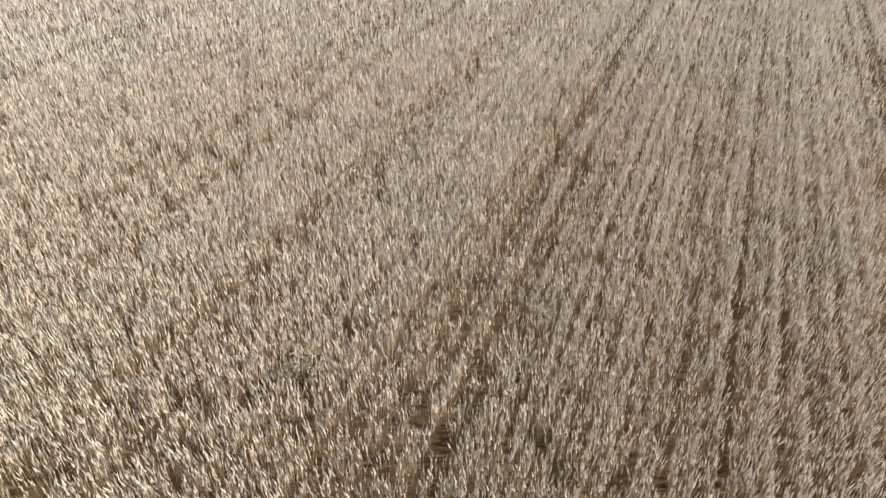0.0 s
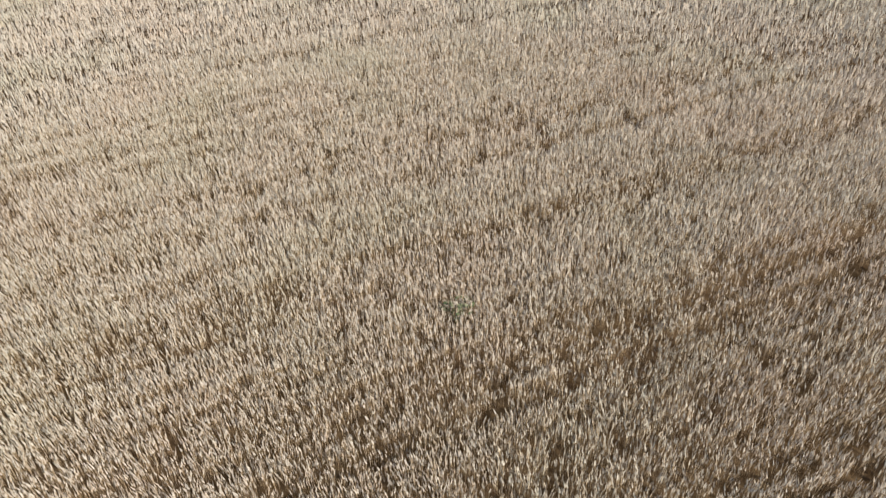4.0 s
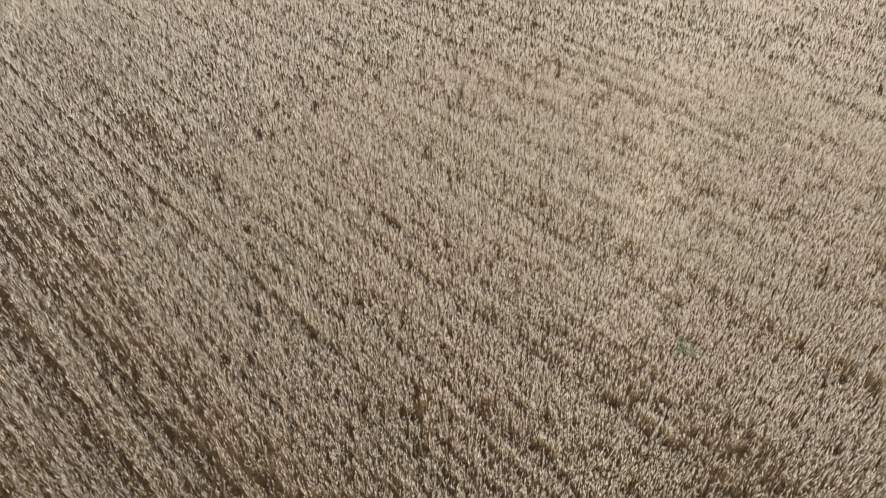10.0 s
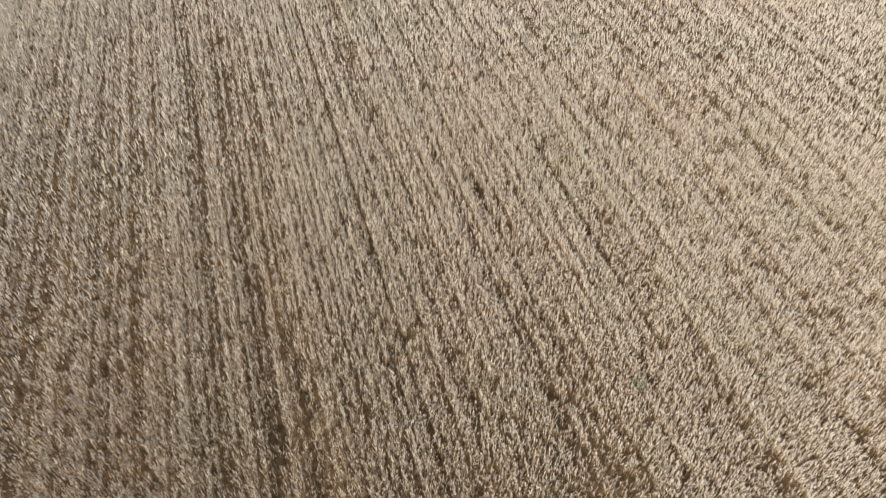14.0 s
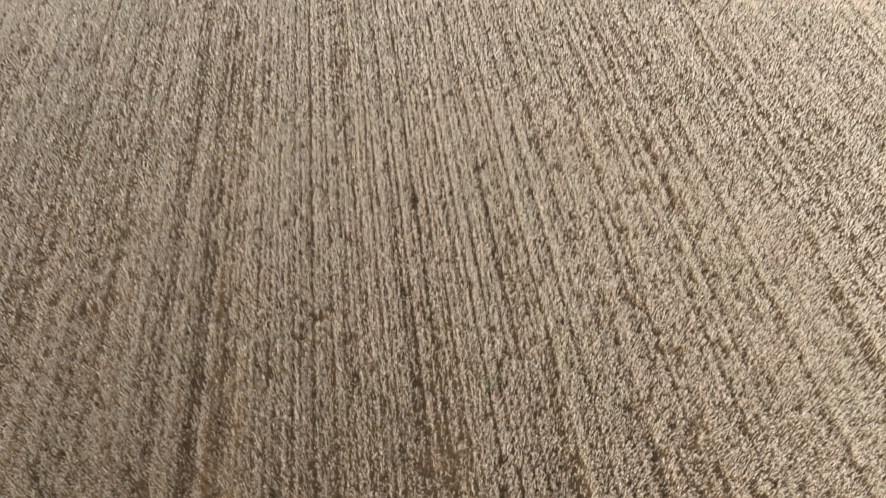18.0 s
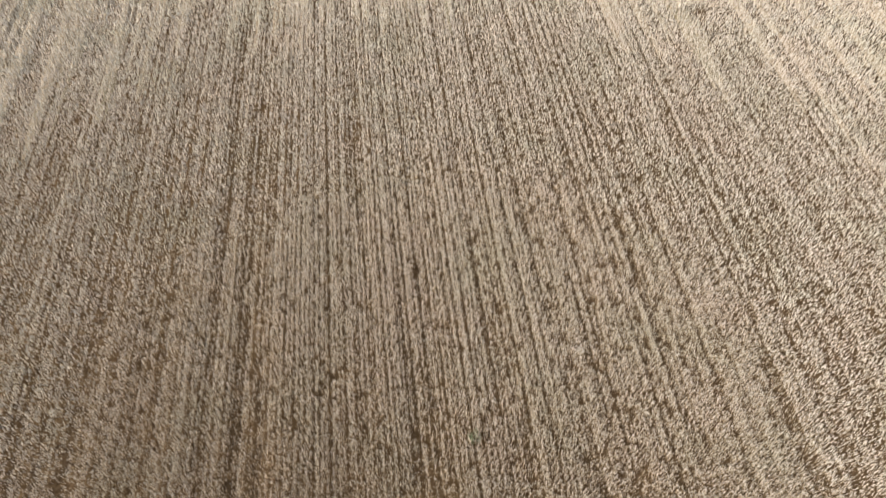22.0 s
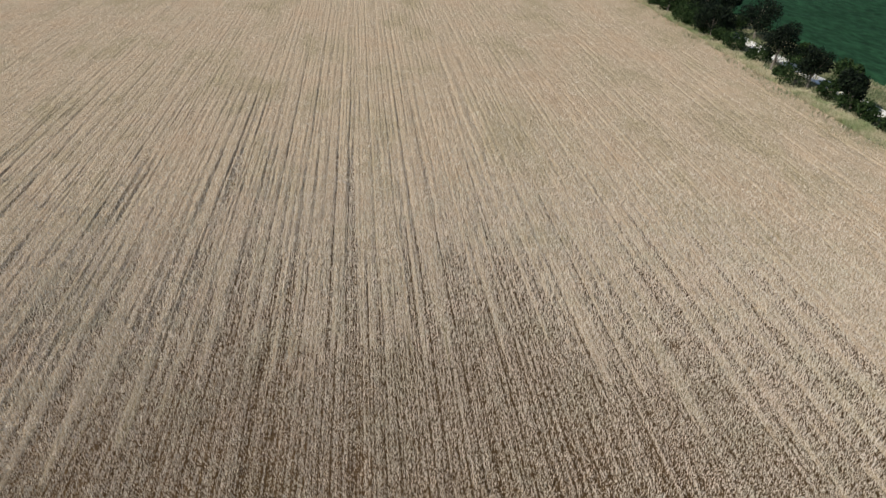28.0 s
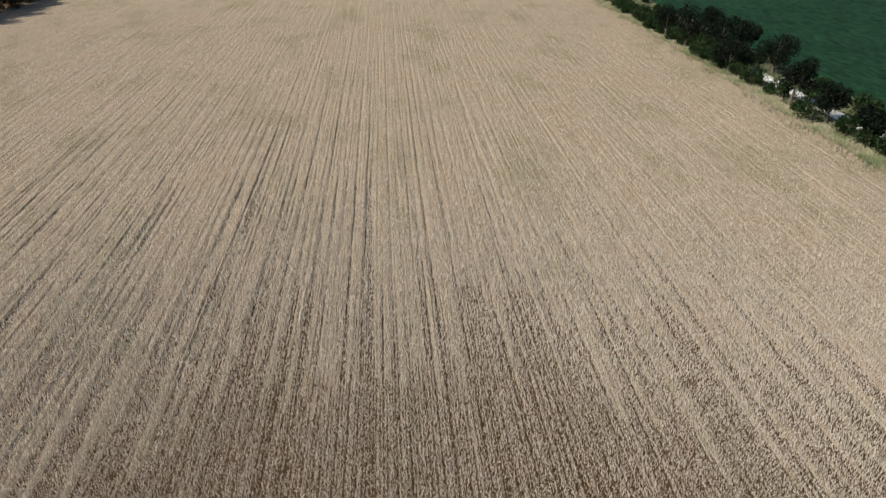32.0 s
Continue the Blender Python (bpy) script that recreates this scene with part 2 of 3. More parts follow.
def lines(x, y, wide=0.55):
    """The narrow open lines between drill passes, which run the length of the field and close here and there."""
    sway = (vnoise(x * 0.4, y * 0.12, 5) - 0.5) * 0.08
    north = ease(y, 2, 9)
    t = np.zeros_like(x)
    for gx, w, d, south in GAPS:
        broken = 0.35 + 0.50 * vnoise(y * 0.3 + gx * 7, x * 0 + gx, 12) + 0.40 * vnoise(y * 3.1 + gx * 3, x * 0 + gx, 13)
        t = np.maximum(t, d * (south + (1 - south) * north) * np.exp(-((x + sway - gx) / (wide * w)) ** 2) * broken)
    return np.clip(t, 0, 1)


def rows(x, y):
    """1 where a single drill row stayed poor: straight lines one row wide that last for ten metres and more."""
    return ease(vnoise(x / ROW + 0.5 + 0.15 * vnoise(x, y * 0.2, 5), y * 0.07, 91), 0.58, 0.86)


def loose(x, y):
    """0 in a strip that closed its canopy, 1 in one that stands open: strips two to four rows wide that run with the drill."""
    strip = 0.78 * vnoise(x / 0.27, y * 0.022, 92) + 0.22 * vnoise(x / 0.8 + 40, y * 0.05, 97)
    return ease(strip + 0.08 * (vnoise(x / 5.0, y / 7.0, 98) - 0.5), 0.28, 0.75)


def spots(x, y):
    t = np.zeros_like(x)
    for sx, sy, r in SPOTS:
        t = np.maximum(t, np.exp(-(((x - sx) / r) ** 2 + ((y - sy) / (1.6 * r)) ** 2) ** 2) * vnoise(x * 1.5, y * 0.8, 31))
    return t


def thin(x, y):
    """How thin the crop stands, 0 dense to 1 bare: lines between passes, poor rows, and small pits between the plants, which are fewer on the better ground
    far from the low flight."""
    free = loose(x, y)
    poor = 1 - 0.8 * ease(np.hypot(x - CENTRE[0], y - CENTRE[1]), 6, 32)
    pit = ease(vnoise(x / 0.052, y / 0.11, 94) * 0.65 + vnoise(x / 0.12 + 9, y / 0.26, 96) * 0.35, 0.64 - 0.09 * free, 0.76 - 0.09 * free)
    t = np.maximum(pit * poor, 0.75 * rows(x, y) * (0.4 + 0.6 * poor) * (0.5 + 0.7 * vnoise(x * 3, y * 2.2, 99)))
    t = np.maximum(t, lines(x, y))
    return np.clip(np.maximum(t, 0.9 * spots(x, y)), 0, 1)


def stand(r0, r1, density, plot, group, flank=False):
    """Places of plants on a plot (x0, x1, y0, y1) between two distances from the middle of the low flight. They stand in drill rows, `density` stalks a
    square metre, `group` stalks a plant; past 21 m only the wedge that opens northwards is drilled, or, for flank, what lies beside it."""
    x0, x1, y0, y1 = plot
    step = group / (ROW * density)
    ks, js = np.meshgrid(np.arange(math.ceil(x0 / ROW), x1 / ROW), np.arange(math.ceil(y0 / step), y1 / step), indexing="ij")
    k, j = ks.ravel(), js.ravel()
    edge = np.hypot(k * ROW - CENTRE[0], j * step - CENTRE[1])
    near = (edge > r0 * 0.75) & (edge < r1 * 1.3)
    k, j = k[near], j[near]
    n = len(k)
    x = k * ROW + (hash01(k, k * 0, 17) - 0.5) * 0.05 + rng.normal(0, 0.025, n) + (vnoise(k, j * step * 0.5, 18) - 0.5) * 0.03
    y = (j + rng.uniform(-0.5, 0.5, n)) * step
    r = np.hypot(x - CENTRE[0], y - CENTRE[1]) + rng.normal(0, 0.09, n) * np.hypot(x - CENTRE[0], y - CENTRE[1])
    keep = (r >= r0) & (r < r1) & (x > FIELD_X[0]) & (x < FIELD_X[1])
    wedge = ((x - 4 < 0.85 * (y + 14)) | (r < 21)) & ((4 - x < 0.74 * (y + 11)) | ((x > -4) & (y < 0)))
    keep &= wedge != flank
    x, y = x[keep], y[keep]
    t = thin(x, y)
    keep = rng.random(len(x)) > np.maximum(t * 0.94, 0.12 * loose(x, y))
    return x[keep], y[keep], t[keep]


def plant(seed, stalks, ear, spread, stem=0.0, low=.66, ear_length=.27):
    """A drilled plant: a few upright stalks, each a straw that ends in a folded tapering bearded ear. Height 1 to the tallest tip. Corners, triangles, and the material of each."""
    gen = np.random.default_rng(seed)
    v, f, slot = [], [], []
    for k in range(stalks):
        a, d, g = gen.uniform(0, 6.28), abs(gen.normal(0, spread)), gen.uniform(0, 6.28)
        x, y, h = d * math.cos(g), d * math.sin(g), gen.uniform(low, 1.0)
        tx, ty = x * 1.5 + gen.normal(0, .008), y * 1.5 + gen.normal(0, .008)
        c, s, nod = math.cos(a), math.sin(a), gen.uniform(.002, .02)
        n = len(v)
        if stem:
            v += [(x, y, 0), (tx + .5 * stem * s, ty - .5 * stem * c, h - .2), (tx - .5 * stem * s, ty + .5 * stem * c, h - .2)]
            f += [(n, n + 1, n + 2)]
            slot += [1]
            n = len(v)
        v += [(tx + .6 * ear * math.cos(a + q), ty + .6 * ear * math.sin(a + q), h - ear_length) for q in (-1.25, 0, 1.25)] + [(tx + nod * s, ty - nod * c, h)]
        f += [(n, n + 1, n + 3), (n + 1, n + 2, n + 3)]
        slot += [0, 0]
    return np.array(v), np.array(f), np.array(slot)


def tuft_template(width, foot=.35):
    """A handful of stalks as one ragged spray: three blades that spread from a common foot."""
    v, f = [], []
    for k in range(3):
        a = 2.1 * k + 0.4
        c, s = math.cos(a), math.sin(a)
        h = (1.0, 0.92, 0.86)[k]
        n = len(v)
        v += [(-s * width * .5, c * width * .5, foot), (s * width * .5, -c * width * .5, foot), (c * width * .9, s * width * .9, h)]
        f += [(n, n + 1, n + 2)]
    return np.array(v), np.array(f)


def crop(templates, x, y, t, lean, label):
    pieces, slots = [], []
    for k, (tv, tf, slot) in enumerate(templates):
        mine = np.arange(len(x)) % len(templates) == k
        mx, my, mt = x[mine], y[mine], t[mine]
        n = len(mx)
        h = CANOPY * (1.04 - 0.12 * loose(mx, my) + 0.14 * (vnoise(mx * 0.7, my * 0.7, 41) - 0.5) + 0.16 * (vnoise(mx / 0.2, my / 0.3, 42) - 0.5)) * rng.normal(1.0, 0.05, n) * (1 - 0.2 * mt)
        w = rng.uniform(.8, 1.25, n)
        ln = rng.normal(0, lean, (n, 2)) + np.array([0.03, 0.02])
        pieces.append(scatter(tv, tf, np.stack([mx, my, np.zeros(n)], -1), rng.uniform(0, 6.283, n), np.stack([w, w, h], -1), ln))
        slots.append(np.tile(slot, n))
    v, f = joined(pieces)
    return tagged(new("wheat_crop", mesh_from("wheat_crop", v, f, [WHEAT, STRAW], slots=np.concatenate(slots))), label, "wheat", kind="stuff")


crop([plant(k, 2, .0120, .018, .0040, .70, .21) for k in range(16)], *stand(-9, 9.5, 1380, (-10, 20, -10, 20), 2), 0.07, "ripe pale wheat with upright ears, standing in drill rows")
crop([plant(k, 1, .0195, .012, low=.74, ear_length=.36) for k in range(16)], *stand(9.5, 21, 500, (-24, 34, -16, 34), 1), 0.09, "ripe pale wheat standing in straight drill rows")
crop([plant(k, 1, .0305, .014, ear_length=.52) for k in range(12)], *stand(21, 37, 255, (-34, 44, -8, 48), 1), 0.12, "ripe beige wheat in long straight drill rows")
crop([plant(k, 1, .046, .030, ear_length=.55) for k in range(8)], *stand(37, 60, 96, (-46, 44.4, 14, 68), 1), 0.12, "ripe beige wheat in long straight drill rows")
crop([plant(k, 1, .070, .045, ear_length=.55) for k in range(8)], *stand(60, 100, 27, (-60, 44.4, 38, 112), 1), 0.12, "ripe beige wheat in long straight drill rows")
crop([plant(k, 1, .046, .030, ear_length=.5) for k in range(8)], *stand(-9, 32, 85, (-30, 38, -20, 30), 1, True), 0.10, "ripe beige wheat on the flanks of the field")


def ridged(name, mat, x0, x1, step, ys, height, label):
    """A sheet ridged along the drill rows."""
    xs = np.arange(x0, x1 + step / 2, step)
    gx, gy = np.meshgrid(xs, ys, indexing="ij")
    v = np.stack([gx, gy, height(gx, gy)], -1).reshape(-1, 3)
    nx, ny = len(xs) - 1, len(ys) - 1
    i, j = np.meshgrid(np.arange(nx), np.arange(ny), indexing="ij")
    a = (i * (ny + 1) + j).ravel()
    q = np.stack([a, a + ny + 1, a + ny + 2, a + 1], -1)
    return tagged(new(name, mesh_from(name, v, None, mat, q)), label, "wheat", kind="stuff")


def wheat_top(x, y):
    """The closed mass of ears and leaves between the stalks. It begins low, as scattered tussocks, and rises and closes with the distance from the low flight."""
    r = np.hypot(x - CENTRE[0], y - CENTRE[1])
    far = ease(r, 45, 100)
    free, weak = loose(x, y), rows(x, y)
    close = 0.30 * vnoise(x / 0.12, y / 0.9, 53) + 0.25 * (1 - weak) + 0.45 * (1 - free)
    level = 0.93 - 1.15 * ease(r, 2, 66)
    closed = ease(close, level - 0.2, level + 0.2) * ease(r, 12, 28)
    z = 0.16 + 0.12 * ease(r, 18, 60) - (0.045 - 0.025 * far) * weak - (0.04 - 0.025 * far) * free - (0.12 - 0.07 * far) * lines(x, y, 0.5 + 0.3 * far)
    z = z + 0.08 * (vnoise(x / 0.1, y / 0.6, 52) - 0.5) - 0.10 * spots(x, y)
    return -0.05 + closed * (z + 0.05)


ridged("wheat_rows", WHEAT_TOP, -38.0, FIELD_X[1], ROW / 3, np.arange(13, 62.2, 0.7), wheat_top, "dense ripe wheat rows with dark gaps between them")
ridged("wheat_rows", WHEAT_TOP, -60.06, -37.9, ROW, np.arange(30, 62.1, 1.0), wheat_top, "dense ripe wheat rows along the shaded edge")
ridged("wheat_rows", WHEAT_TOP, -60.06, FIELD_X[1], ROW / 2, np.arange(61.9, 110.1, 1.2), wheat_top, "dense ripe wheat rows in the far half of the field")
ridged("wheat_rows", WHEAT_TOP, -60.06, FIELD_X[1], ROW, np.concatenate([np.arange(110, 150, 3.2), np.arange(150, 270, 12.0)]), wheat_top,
       "closed top of the ripe wheat at the far end of the field")
ridged("wheat_rows", WHEAT_TOP, -60.06, FIELD_X[1], ROW * 3, np.arange(-90, -19.9, 2.0), lambda x, y: 0.30 + 0.1 * (vnoise(x, y / 3, 58) - 0.5), "closed top of the ripe wheat behind the flight")

def wheat_rest(x, y):
    """The closed wheat on the two flanks of the drilled wedge, as rows of ears; it dips under the soil where single stalks stand."""
    r = np.hypot(x - CENTRE[0], y - CENTRE[1])
    west = np.minimum(4 - x - 0.74 * (y + 11), np.where(y < 0, -4 - x, 99))
    east = np.minimum(x - 4 - 0.85 * (y + 14), r - 21)
    mask = ease(np.maximum(west, east), 0.1, 0.5) * ease(r, 22, 36)
    return -0.08 + mask * (0.36 - 0.10 * rows(x, y) - 0.08 * loose(x, y) - 0.12 * lines(x, y, 1.0) + 0.07 * (vnoise(x / 0.2, y / 0.9, 59) - 0.5))


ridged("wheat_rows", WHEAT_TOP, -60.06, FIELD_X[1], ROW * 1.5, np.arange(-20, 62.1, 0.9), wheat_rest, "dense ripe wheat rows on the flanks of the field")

# ---------------------------------------------------------------- field edge, track and green field
turf, _, _ = sheet("verge", 43.7, 54.6, 20, 260, 0.05, TURF)
tagged(turf, "rough dry turf strip between the wheat and the green field", "verge", kind="structure")
track, tv, tq = sheet("track", 48.1, 49.9, 52, 84, 0.075, CHALK, 4, 40)
tagged(track, "pale chalk farm track between the hedge rows", "track", kind="structure")


def green_field():
    xs, ys = np.arange(54.4, 240, 0.8), np.arange(20, 330, 1.8)
    gx, gy = np.meshgrid(xs, ys, indexing="ij")
    z = 0.35 + 0.10 * (vnoise(gx / 0.9, gy / 4.0, 61) - 0.5) + 0.16 * (vnoise(gx / 2.2, gy / 2.8, 62) - 0.5) + 0.25 * (vnoise(gx / 14, gy / 14, 63) - 0.5)
    z[0, :] = 0.0
    v = np.stack([gx, gy, z], -1).reshape(-1, 3)
    nx, ny = len(xs) - 1, len(ys) - 1
    i, j = np.meshgrid(np.arange(nx), np.arange(ny), indexing="ij")
    a = (i * (ny + 1) + j).ravel()
    q = np.stack([a, a + ny + 1, a + ny + 2, a + 1], -1)
    ob = new("green_crop", mesh_from("green_crop", v, None, GREEN_CROP, q))
    ob.data.polygons.foreach_set("use_smooth", np.ones(len(q), bool))
    return tagged(ob, "deep green leafy crop filling the neighbouring field", "crop field", kind="stuff")


green_field()


def blades(name, n, x0, x1, y0, y1, h0, h1, width, mat, label, bias=1.0):
    x = x0 + (x1 - x0) * rng.random(n) ** bias
    y = rng.uniform(y0, y1, n)
    clump = vnoise(x * 0.8, y * 0.5, 71)
    keep = rng.random(n) < 0.25 + clump
    x, y, clump = x[keep], y[keep], clump[keep]
    n = len(x)
    h = rng.uniform(h0, h1, n) * (0.5 + 0.9 * clump)
    size = np.stack([np.full(n, 1.0), np.full(n, 1.0), h], -1)
    tv, tf = tuft_template(width, 0.0)
    v, f = scatter(tv, tf, np.stack([x, y, np.full(n, 0.04)], -1), rng.uniform(0, 6.28, n), size, rng.normal(0, .3, (n, 2)))
    return tagged(new(name, mesh_from(name, v, f, mat)), label, "grass", kind="stuff")


blades("verge_grass", 30000, 43.6, 45.5, 35, 160, 0.25, 0.62, 0.10, PALE_GRASS, "bleached yellow and green grass along the field edge")
blades("verge_grass", 12000, 44.6, 46.8, 35, 160, 0.15, 0.45, 0.11, DRY_GRASS, "grey-green grass at the foot of the hedge")
blades("edge_weeds", 5000, 41.4, 44.4, 40, 150, 0.35, 0.6, 0.07, DRY_GRASS, "green and yellow weeds along the edge of the wheat", 0.5)
blades("hedge_grass", 16000, 46.5, 54.4, 35, 160, 0.10, 0.35, 0.12, DRY_GRASS, "short uneven grass between the hedge rows")


# ---------------------------------------------------------------- trees and bushes
def part(name, me, parent, label=""):
    ob = new(name, me)
    ob.parent = parent
    return tagged(ob, label) if label else ob


def tube(points, radii, sides=6):
    """A bent tapering limb through points."""
    v, q = [], []
    for k, (p, r) in enumerate(zip(points, radii)):
        for s in range(sides):
            a = 6.28318 * s / sides
            v.append((p[0] + r * math.cos(a), p[1] + r * math.sin(a), p[2]))
        if k:
            for s in range(sides):
                a, b = (k - 1) * sides + s, (k - 1) * sides + (s + 1) % sides
                q += [(a, b, b + sides), (a, b + sides, a + sides)]
    return np.array(v), np.array(q)


LEAF_V = np.array([(-.5, 0, 0), (0, -.32, .08), (.5, 0, 0), (0, .32, .08)])
LEAF_F = np.array([(0, 1, 2), (0, 2, 3)])


def foliage(gen, lumps, count, leaf):
    """Many small leaf sprays over the shells of several lumps, with gaps."""
    at = []
    share = np.array([l[3] ** 2 for l in lumps])
    for (cx, cy, cz, r, flat), k in zip(lumps, (count * share / share.sum()).astype(int)):
        d = gen.normal(0, 1, (k, 3))
        d /= np.linalg.norm(d, axis=1)[:, None]
        rad = r * (0.45 + 0.6 * gen.random(k) ** 0.5) * (0.62 + 0.66 * vnoise(d[:, 0] * 3 + cx, d[:, 1] * 3 + d[:, 2] * 2, 81))
        at.append(np.array([cx, cy, cz]) + d * rad[:, None] * np.array([1, 1, flat]))
    at = np.concatenate(at)
    at = at[at[:, 2] > 0.05]
    n = len(at)
    s = leaf * gen.uniform(.6, 1.5, n)
    size = np.stack([s, s, s], -1)
    ax = gen.normal(0, 1, (n, 3, 3))
    u = ax[:, 0] / np.linalg.norm(ax[:, 0], axis=1)[:, None]
    w = np.cross(u, ax[:, 1])
    w /= np.linalg.norm(w, axis=1)[:, None]
    k = np.cross(u, w)
    t = LEAF_V[None] * s[:, None, None]
    v = at[:, None] + t[..., :1] * u[:, None] + t[..., 1:2] * w[:, None] + t[..., 2:] * k[:, None]
    f = (LEAF_F[None] + (np.arange(n) * 4)[:, None, None]).reshape(-1, 3)
    return v.reshape(-1, 3), f


def tree(x, y, h, r, seed, stem=0.2, leaves=4200, leaf=0.20, label="dark green roadside tree with a bare trunk and rounded crown", bend=(0, 0)):
    gen = np.random.default_rng(seed)
    root = tagged(new("tree"), label, "tree", "trees of the hedge row")
    root.location = (x, y, 0.02)
    lean = gen.normal(0, .04 * h, 2) + np.array(bend)
    trunk = [tube([(0, 0, 0), (lean[0] * .3, lean[1] * .3, h * .25), (lean[0] * .7, lean[1] * .7, h * .5), (lean[0], lean[1], h * .8)],
                  [.030 * h, .022 * h, .015 * h, .005 * h])]
    lumps = [(lean[0], lean[1], h - r * .85, r * .85, .9)]
    for k in range(9):
        a = k * 0.9 + gen.uniform(0, 1)
        d = r * gen.uniform(.45, .75)
        z = h * (stem + .18) + gen.uniform(0, 1) * (h * (.9 - stem) - r * .5)
        c = (lean[0] + d * math.cos(a), lean[1] + d * math.sin(a), min(z, h - r * .4))
        lumps.append((*c, r * gen.uniform(.35, .55), .85))
        z0 = h * gen.uniform(stem * .9, stem + .2)
        trunk.append(tube([(lean[0] * .5, lean[1] * .5, z0), (c[0] * .5 + lean[0] * .25, c[1] * .5 + lean[1] * .25, (z0 + c[2]) * .52), c], [.012 * h, .008 * h, .003 * h], 5))
    part("trunk", mesh_from("trunk", *joined(trunk), BARK), root, "grey trunk with forking limbs")
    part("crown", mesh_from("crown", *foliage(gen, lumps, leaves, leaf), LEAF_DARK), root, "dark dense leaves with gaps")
    return root


def bush(x, y, h, r, seed, mat=LEAF_GREEN, leaves=1400):
    gen = np.random.default_rng(seed)
    root = tagged(new("bush"), "low rounded dark green bush in the field hedge", "bush", "bushes of the hedge row")
    root.location = (x, y, 0.02)
    stems, lumps = [], [(0, 0, h * .5, min(r, h * .55) * .95, .95)]
    for k in range(5):
        a = k * 1.26 + gen.uniform(0, 1)
        d = r * gen.uniform(.35, .7)
        c = (d * math.cos(a), d * math.sin(a), h * gen.uniform(.35, .8))
        lumps.append((*c, min(r, h * .5) * gen.uniform(.4, .6), .9))
        stems.append(tube([(0.05 * math.cos(a), 0.05 * math.sin(a), 0), (c[0] * .4, c[1] * .4, c[2] * .6), c], [.03, .022, .01], 5))
    part("stems", mesh_from("stems", *joined(stems), BARK), root, "thin grey stems")
    part("foliage", mesh_from("foliage", *foliage(gen, lumps, leaves, .20), mat), root)
    return root


TREES = [
    (45.65, 66.16, 6.24, 2.26),
    (46.15, 60.03, 4.93, 1.85),
    (45.95, 52.9, 4.33, 1.45),
    (50.43, 79.21, 4.84, 2.27),
    (45.19, 79.67, 4.32, 2.06),
    (50.14, 85.79, 5.1, 1.55),
    (48.33, 89.48, 5.03, 2.08),
    (49.93, 96.63, 5.27, 1.82),
    (45.01, 93.16, 5.98, 2.31),
    (44.89, 100.31, 4.58, 1.84),
]
BUSHES = [
    (45.07, 73.98, 2.5, 1.49),
    (45.28, 68.72, 2.33, 1.42),
    (45.03, 61.04, 3.11, 1.71),
    (45.98, 56.94, 2.09, 1.27),
    (45.62, 53.57, 2.27, 1.06),
    (45.43, 50.37, 2.22, 0.82),
    (44.44, 86.0, 2.96, 1.52),
    (44.97, 83.66, 2.98, 1.49),
    (50.2, 68.79, 2.29, 0.89),
    (51.25, 63.24, 2.04, 0.91),
    (51.55, 61.79, 1.93, 0.9),
    (50.83, 84.38, 1.69, 0.95),
    (44.47, 106.43, 2.31, 1.2),
    (44.99, 112.3, 2.74, 1.44),
    (44.9, 118.77, 2.24, 1.32),
    (45.18, 125.64, 2.25, 1.24),
    (45.15, 132.08, 1.93, 1.14),
    (50.35, 120.37, 1.61, 0.68),
    (52.14, 131.38, 1.37, 0.73),
    (50.69, 118.15, 0.87, 0.48),
    (44.81, 63.54, 1.36, 0.58),
    (44.72, 103.1, 2.13, 1.0),
]
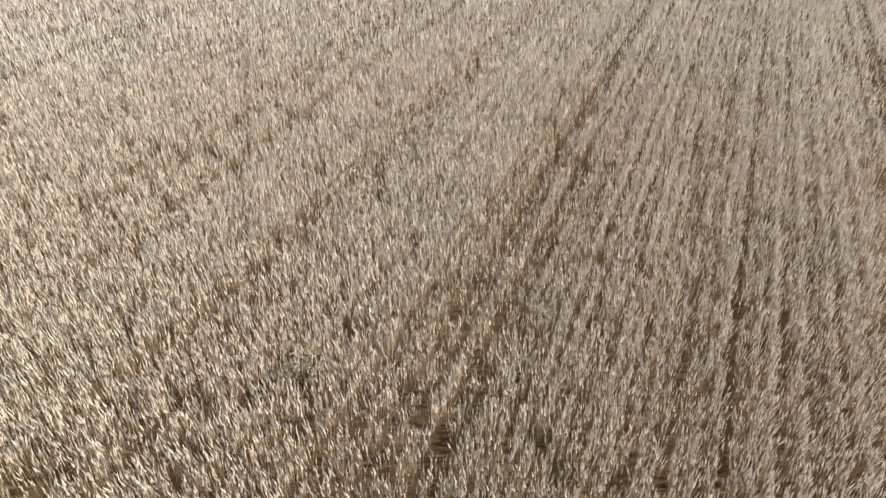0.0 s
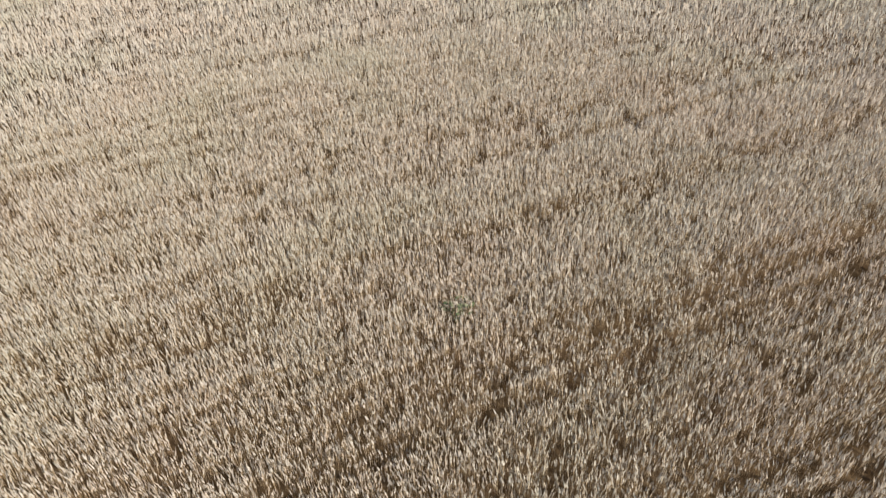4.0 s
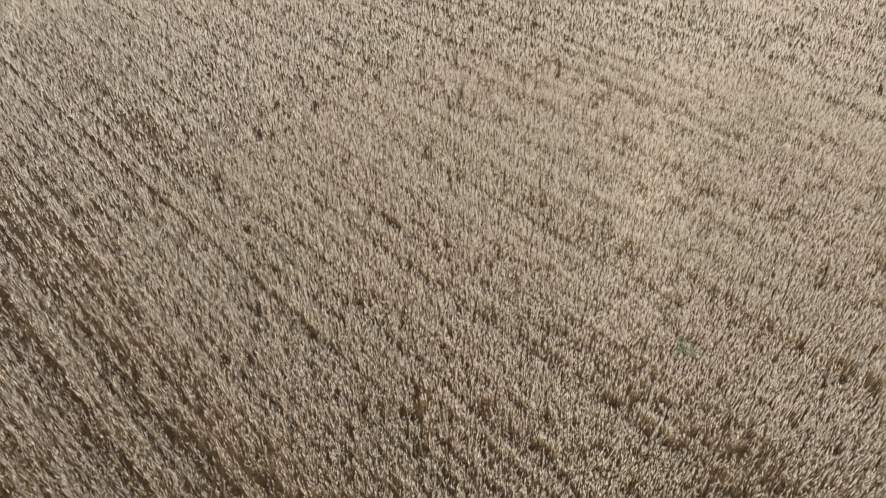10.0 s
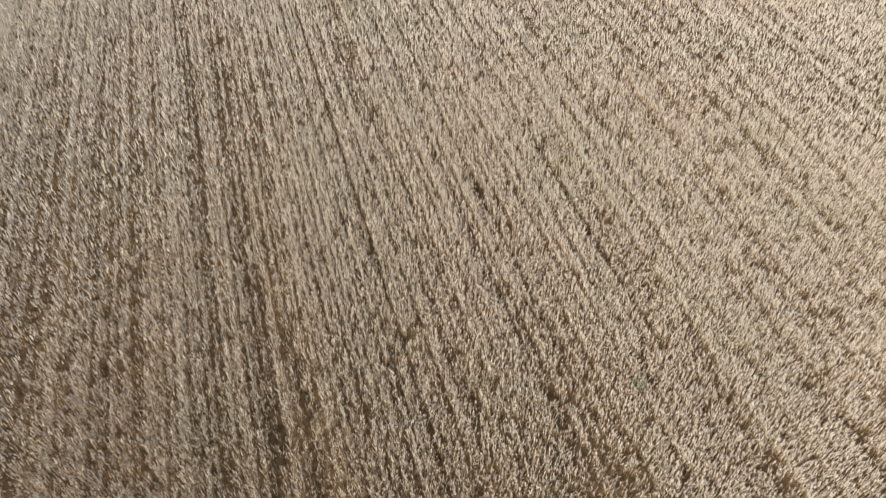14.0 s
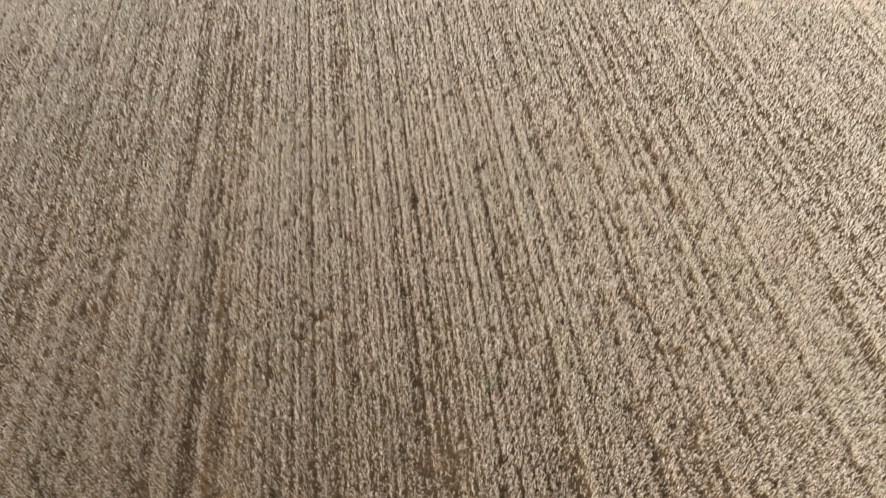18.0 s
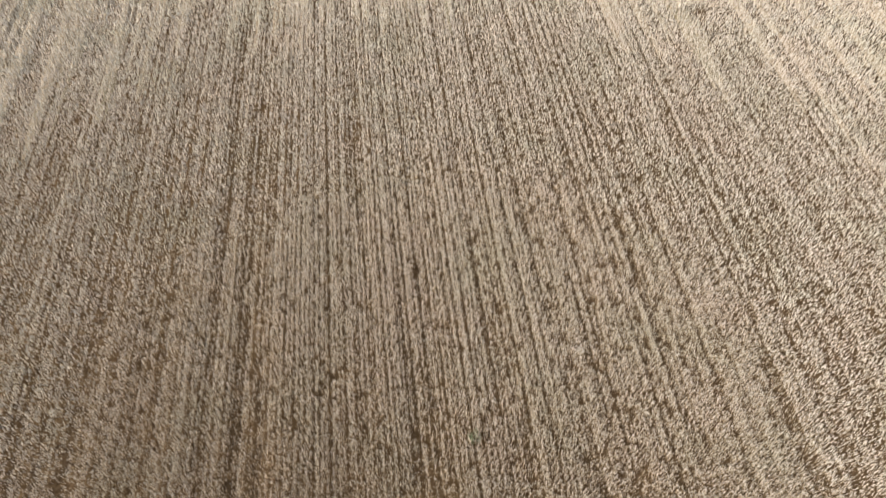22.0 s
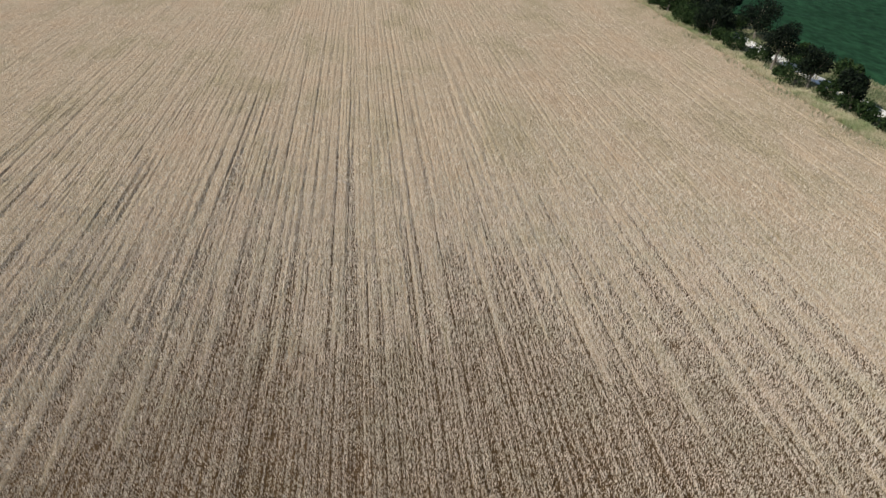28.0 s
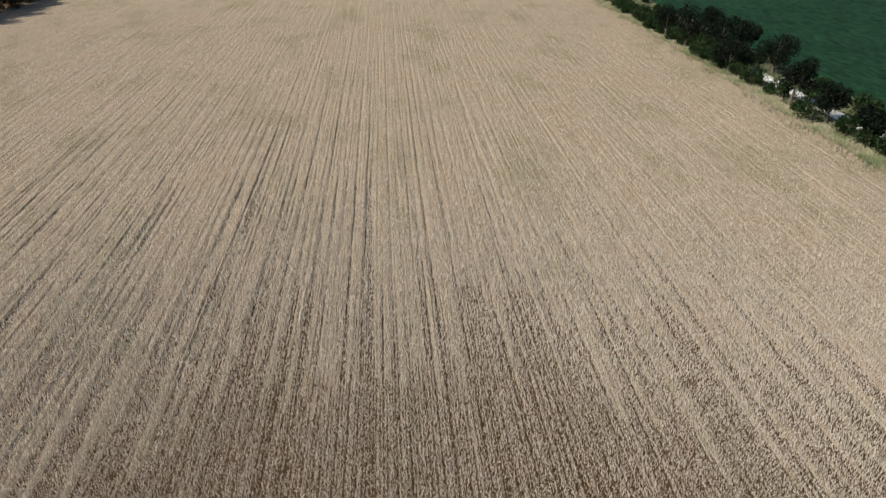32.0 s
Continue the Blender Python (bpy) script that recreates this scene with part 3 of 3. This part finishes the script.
for k, (x, y, h, r) in enumerate(TREES):
    tree(x, y, h * (0.80, 0.86, 0.88, 1.0)[min(k, 3)], r * (0.80, 0.88, 0.90, 1.05)[min(k, 3)], 100 + k, bend=((1.0, -0.2), (0.2, 0), (0, 0))[min(k, 2)])
for k, (x, y, h, r) in enumerate(BUSHES):
    bush(x + 0.4, y, h * 1.0, r * 1.2, 300 + k)
for k in range(24):
    bush(45.3 + 0.9 * (k % 2), 77.5 + 2.05 * k, 1.8 + 0.35 * (k % 3) + 0.3 * (k % 2), 1.35, 340 + k)
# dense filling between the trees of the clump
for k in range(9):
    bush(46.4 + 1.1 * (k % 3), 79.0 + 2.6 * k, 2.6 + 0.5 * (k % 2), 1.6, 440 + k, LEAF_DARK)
# the hedge goes on beyond both ends, and a tall row stands along the opposite edge
for k in range(7):
    bush(45.8 + 0.5 * (k % 3), 141 + 6.5 * k, 2.2, 1.3, 400 + k)
    bush(46.2, 47.5 - 3.2 * k, 2.3, 1.2, 420 + k)
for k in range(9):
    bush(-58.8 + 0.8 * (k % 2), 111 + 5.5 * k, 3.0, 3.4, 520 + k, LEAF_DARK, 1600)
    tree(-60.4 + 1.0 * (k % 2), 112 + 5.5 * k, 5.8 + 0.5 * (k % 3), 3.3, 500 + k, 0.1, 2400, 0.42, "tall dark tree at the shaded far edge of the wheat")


def weed(x, y, h, seed):
    """A low leafy weed between the rows."""
    gen = np.random.default_rng(seed)
    root = tagged(new("weed"), "small dark green leafy weed standing among the wheat", "weed")
    root.location = (x, y, 0.0)
    stems, lumps = [], []
    for k in range(6):
        a = k * 1.05 + gen.uniform(0, 0.5)
        c = (0.13 * math.cos(a), 0.13 * math.sin(a), h * gen.uniform(.6, .95))
        stems.append(tube([(0, 0, 0), (c[0] * .4, c[1] * .4, c[2] * .6), c], [.006, .005, .003], 4))
        lumps.append((*c, 0.09, .9))
    part("stems", mesh_from("stems", *joined(stems), LEAF_GREEN), root)
    part("leaves", mesh_from("leaves", *foliage(gen, lumps, 130, .04), DRY_GRASS), root)
    return root


weed(5.72, 4.63, 0.42, 601)
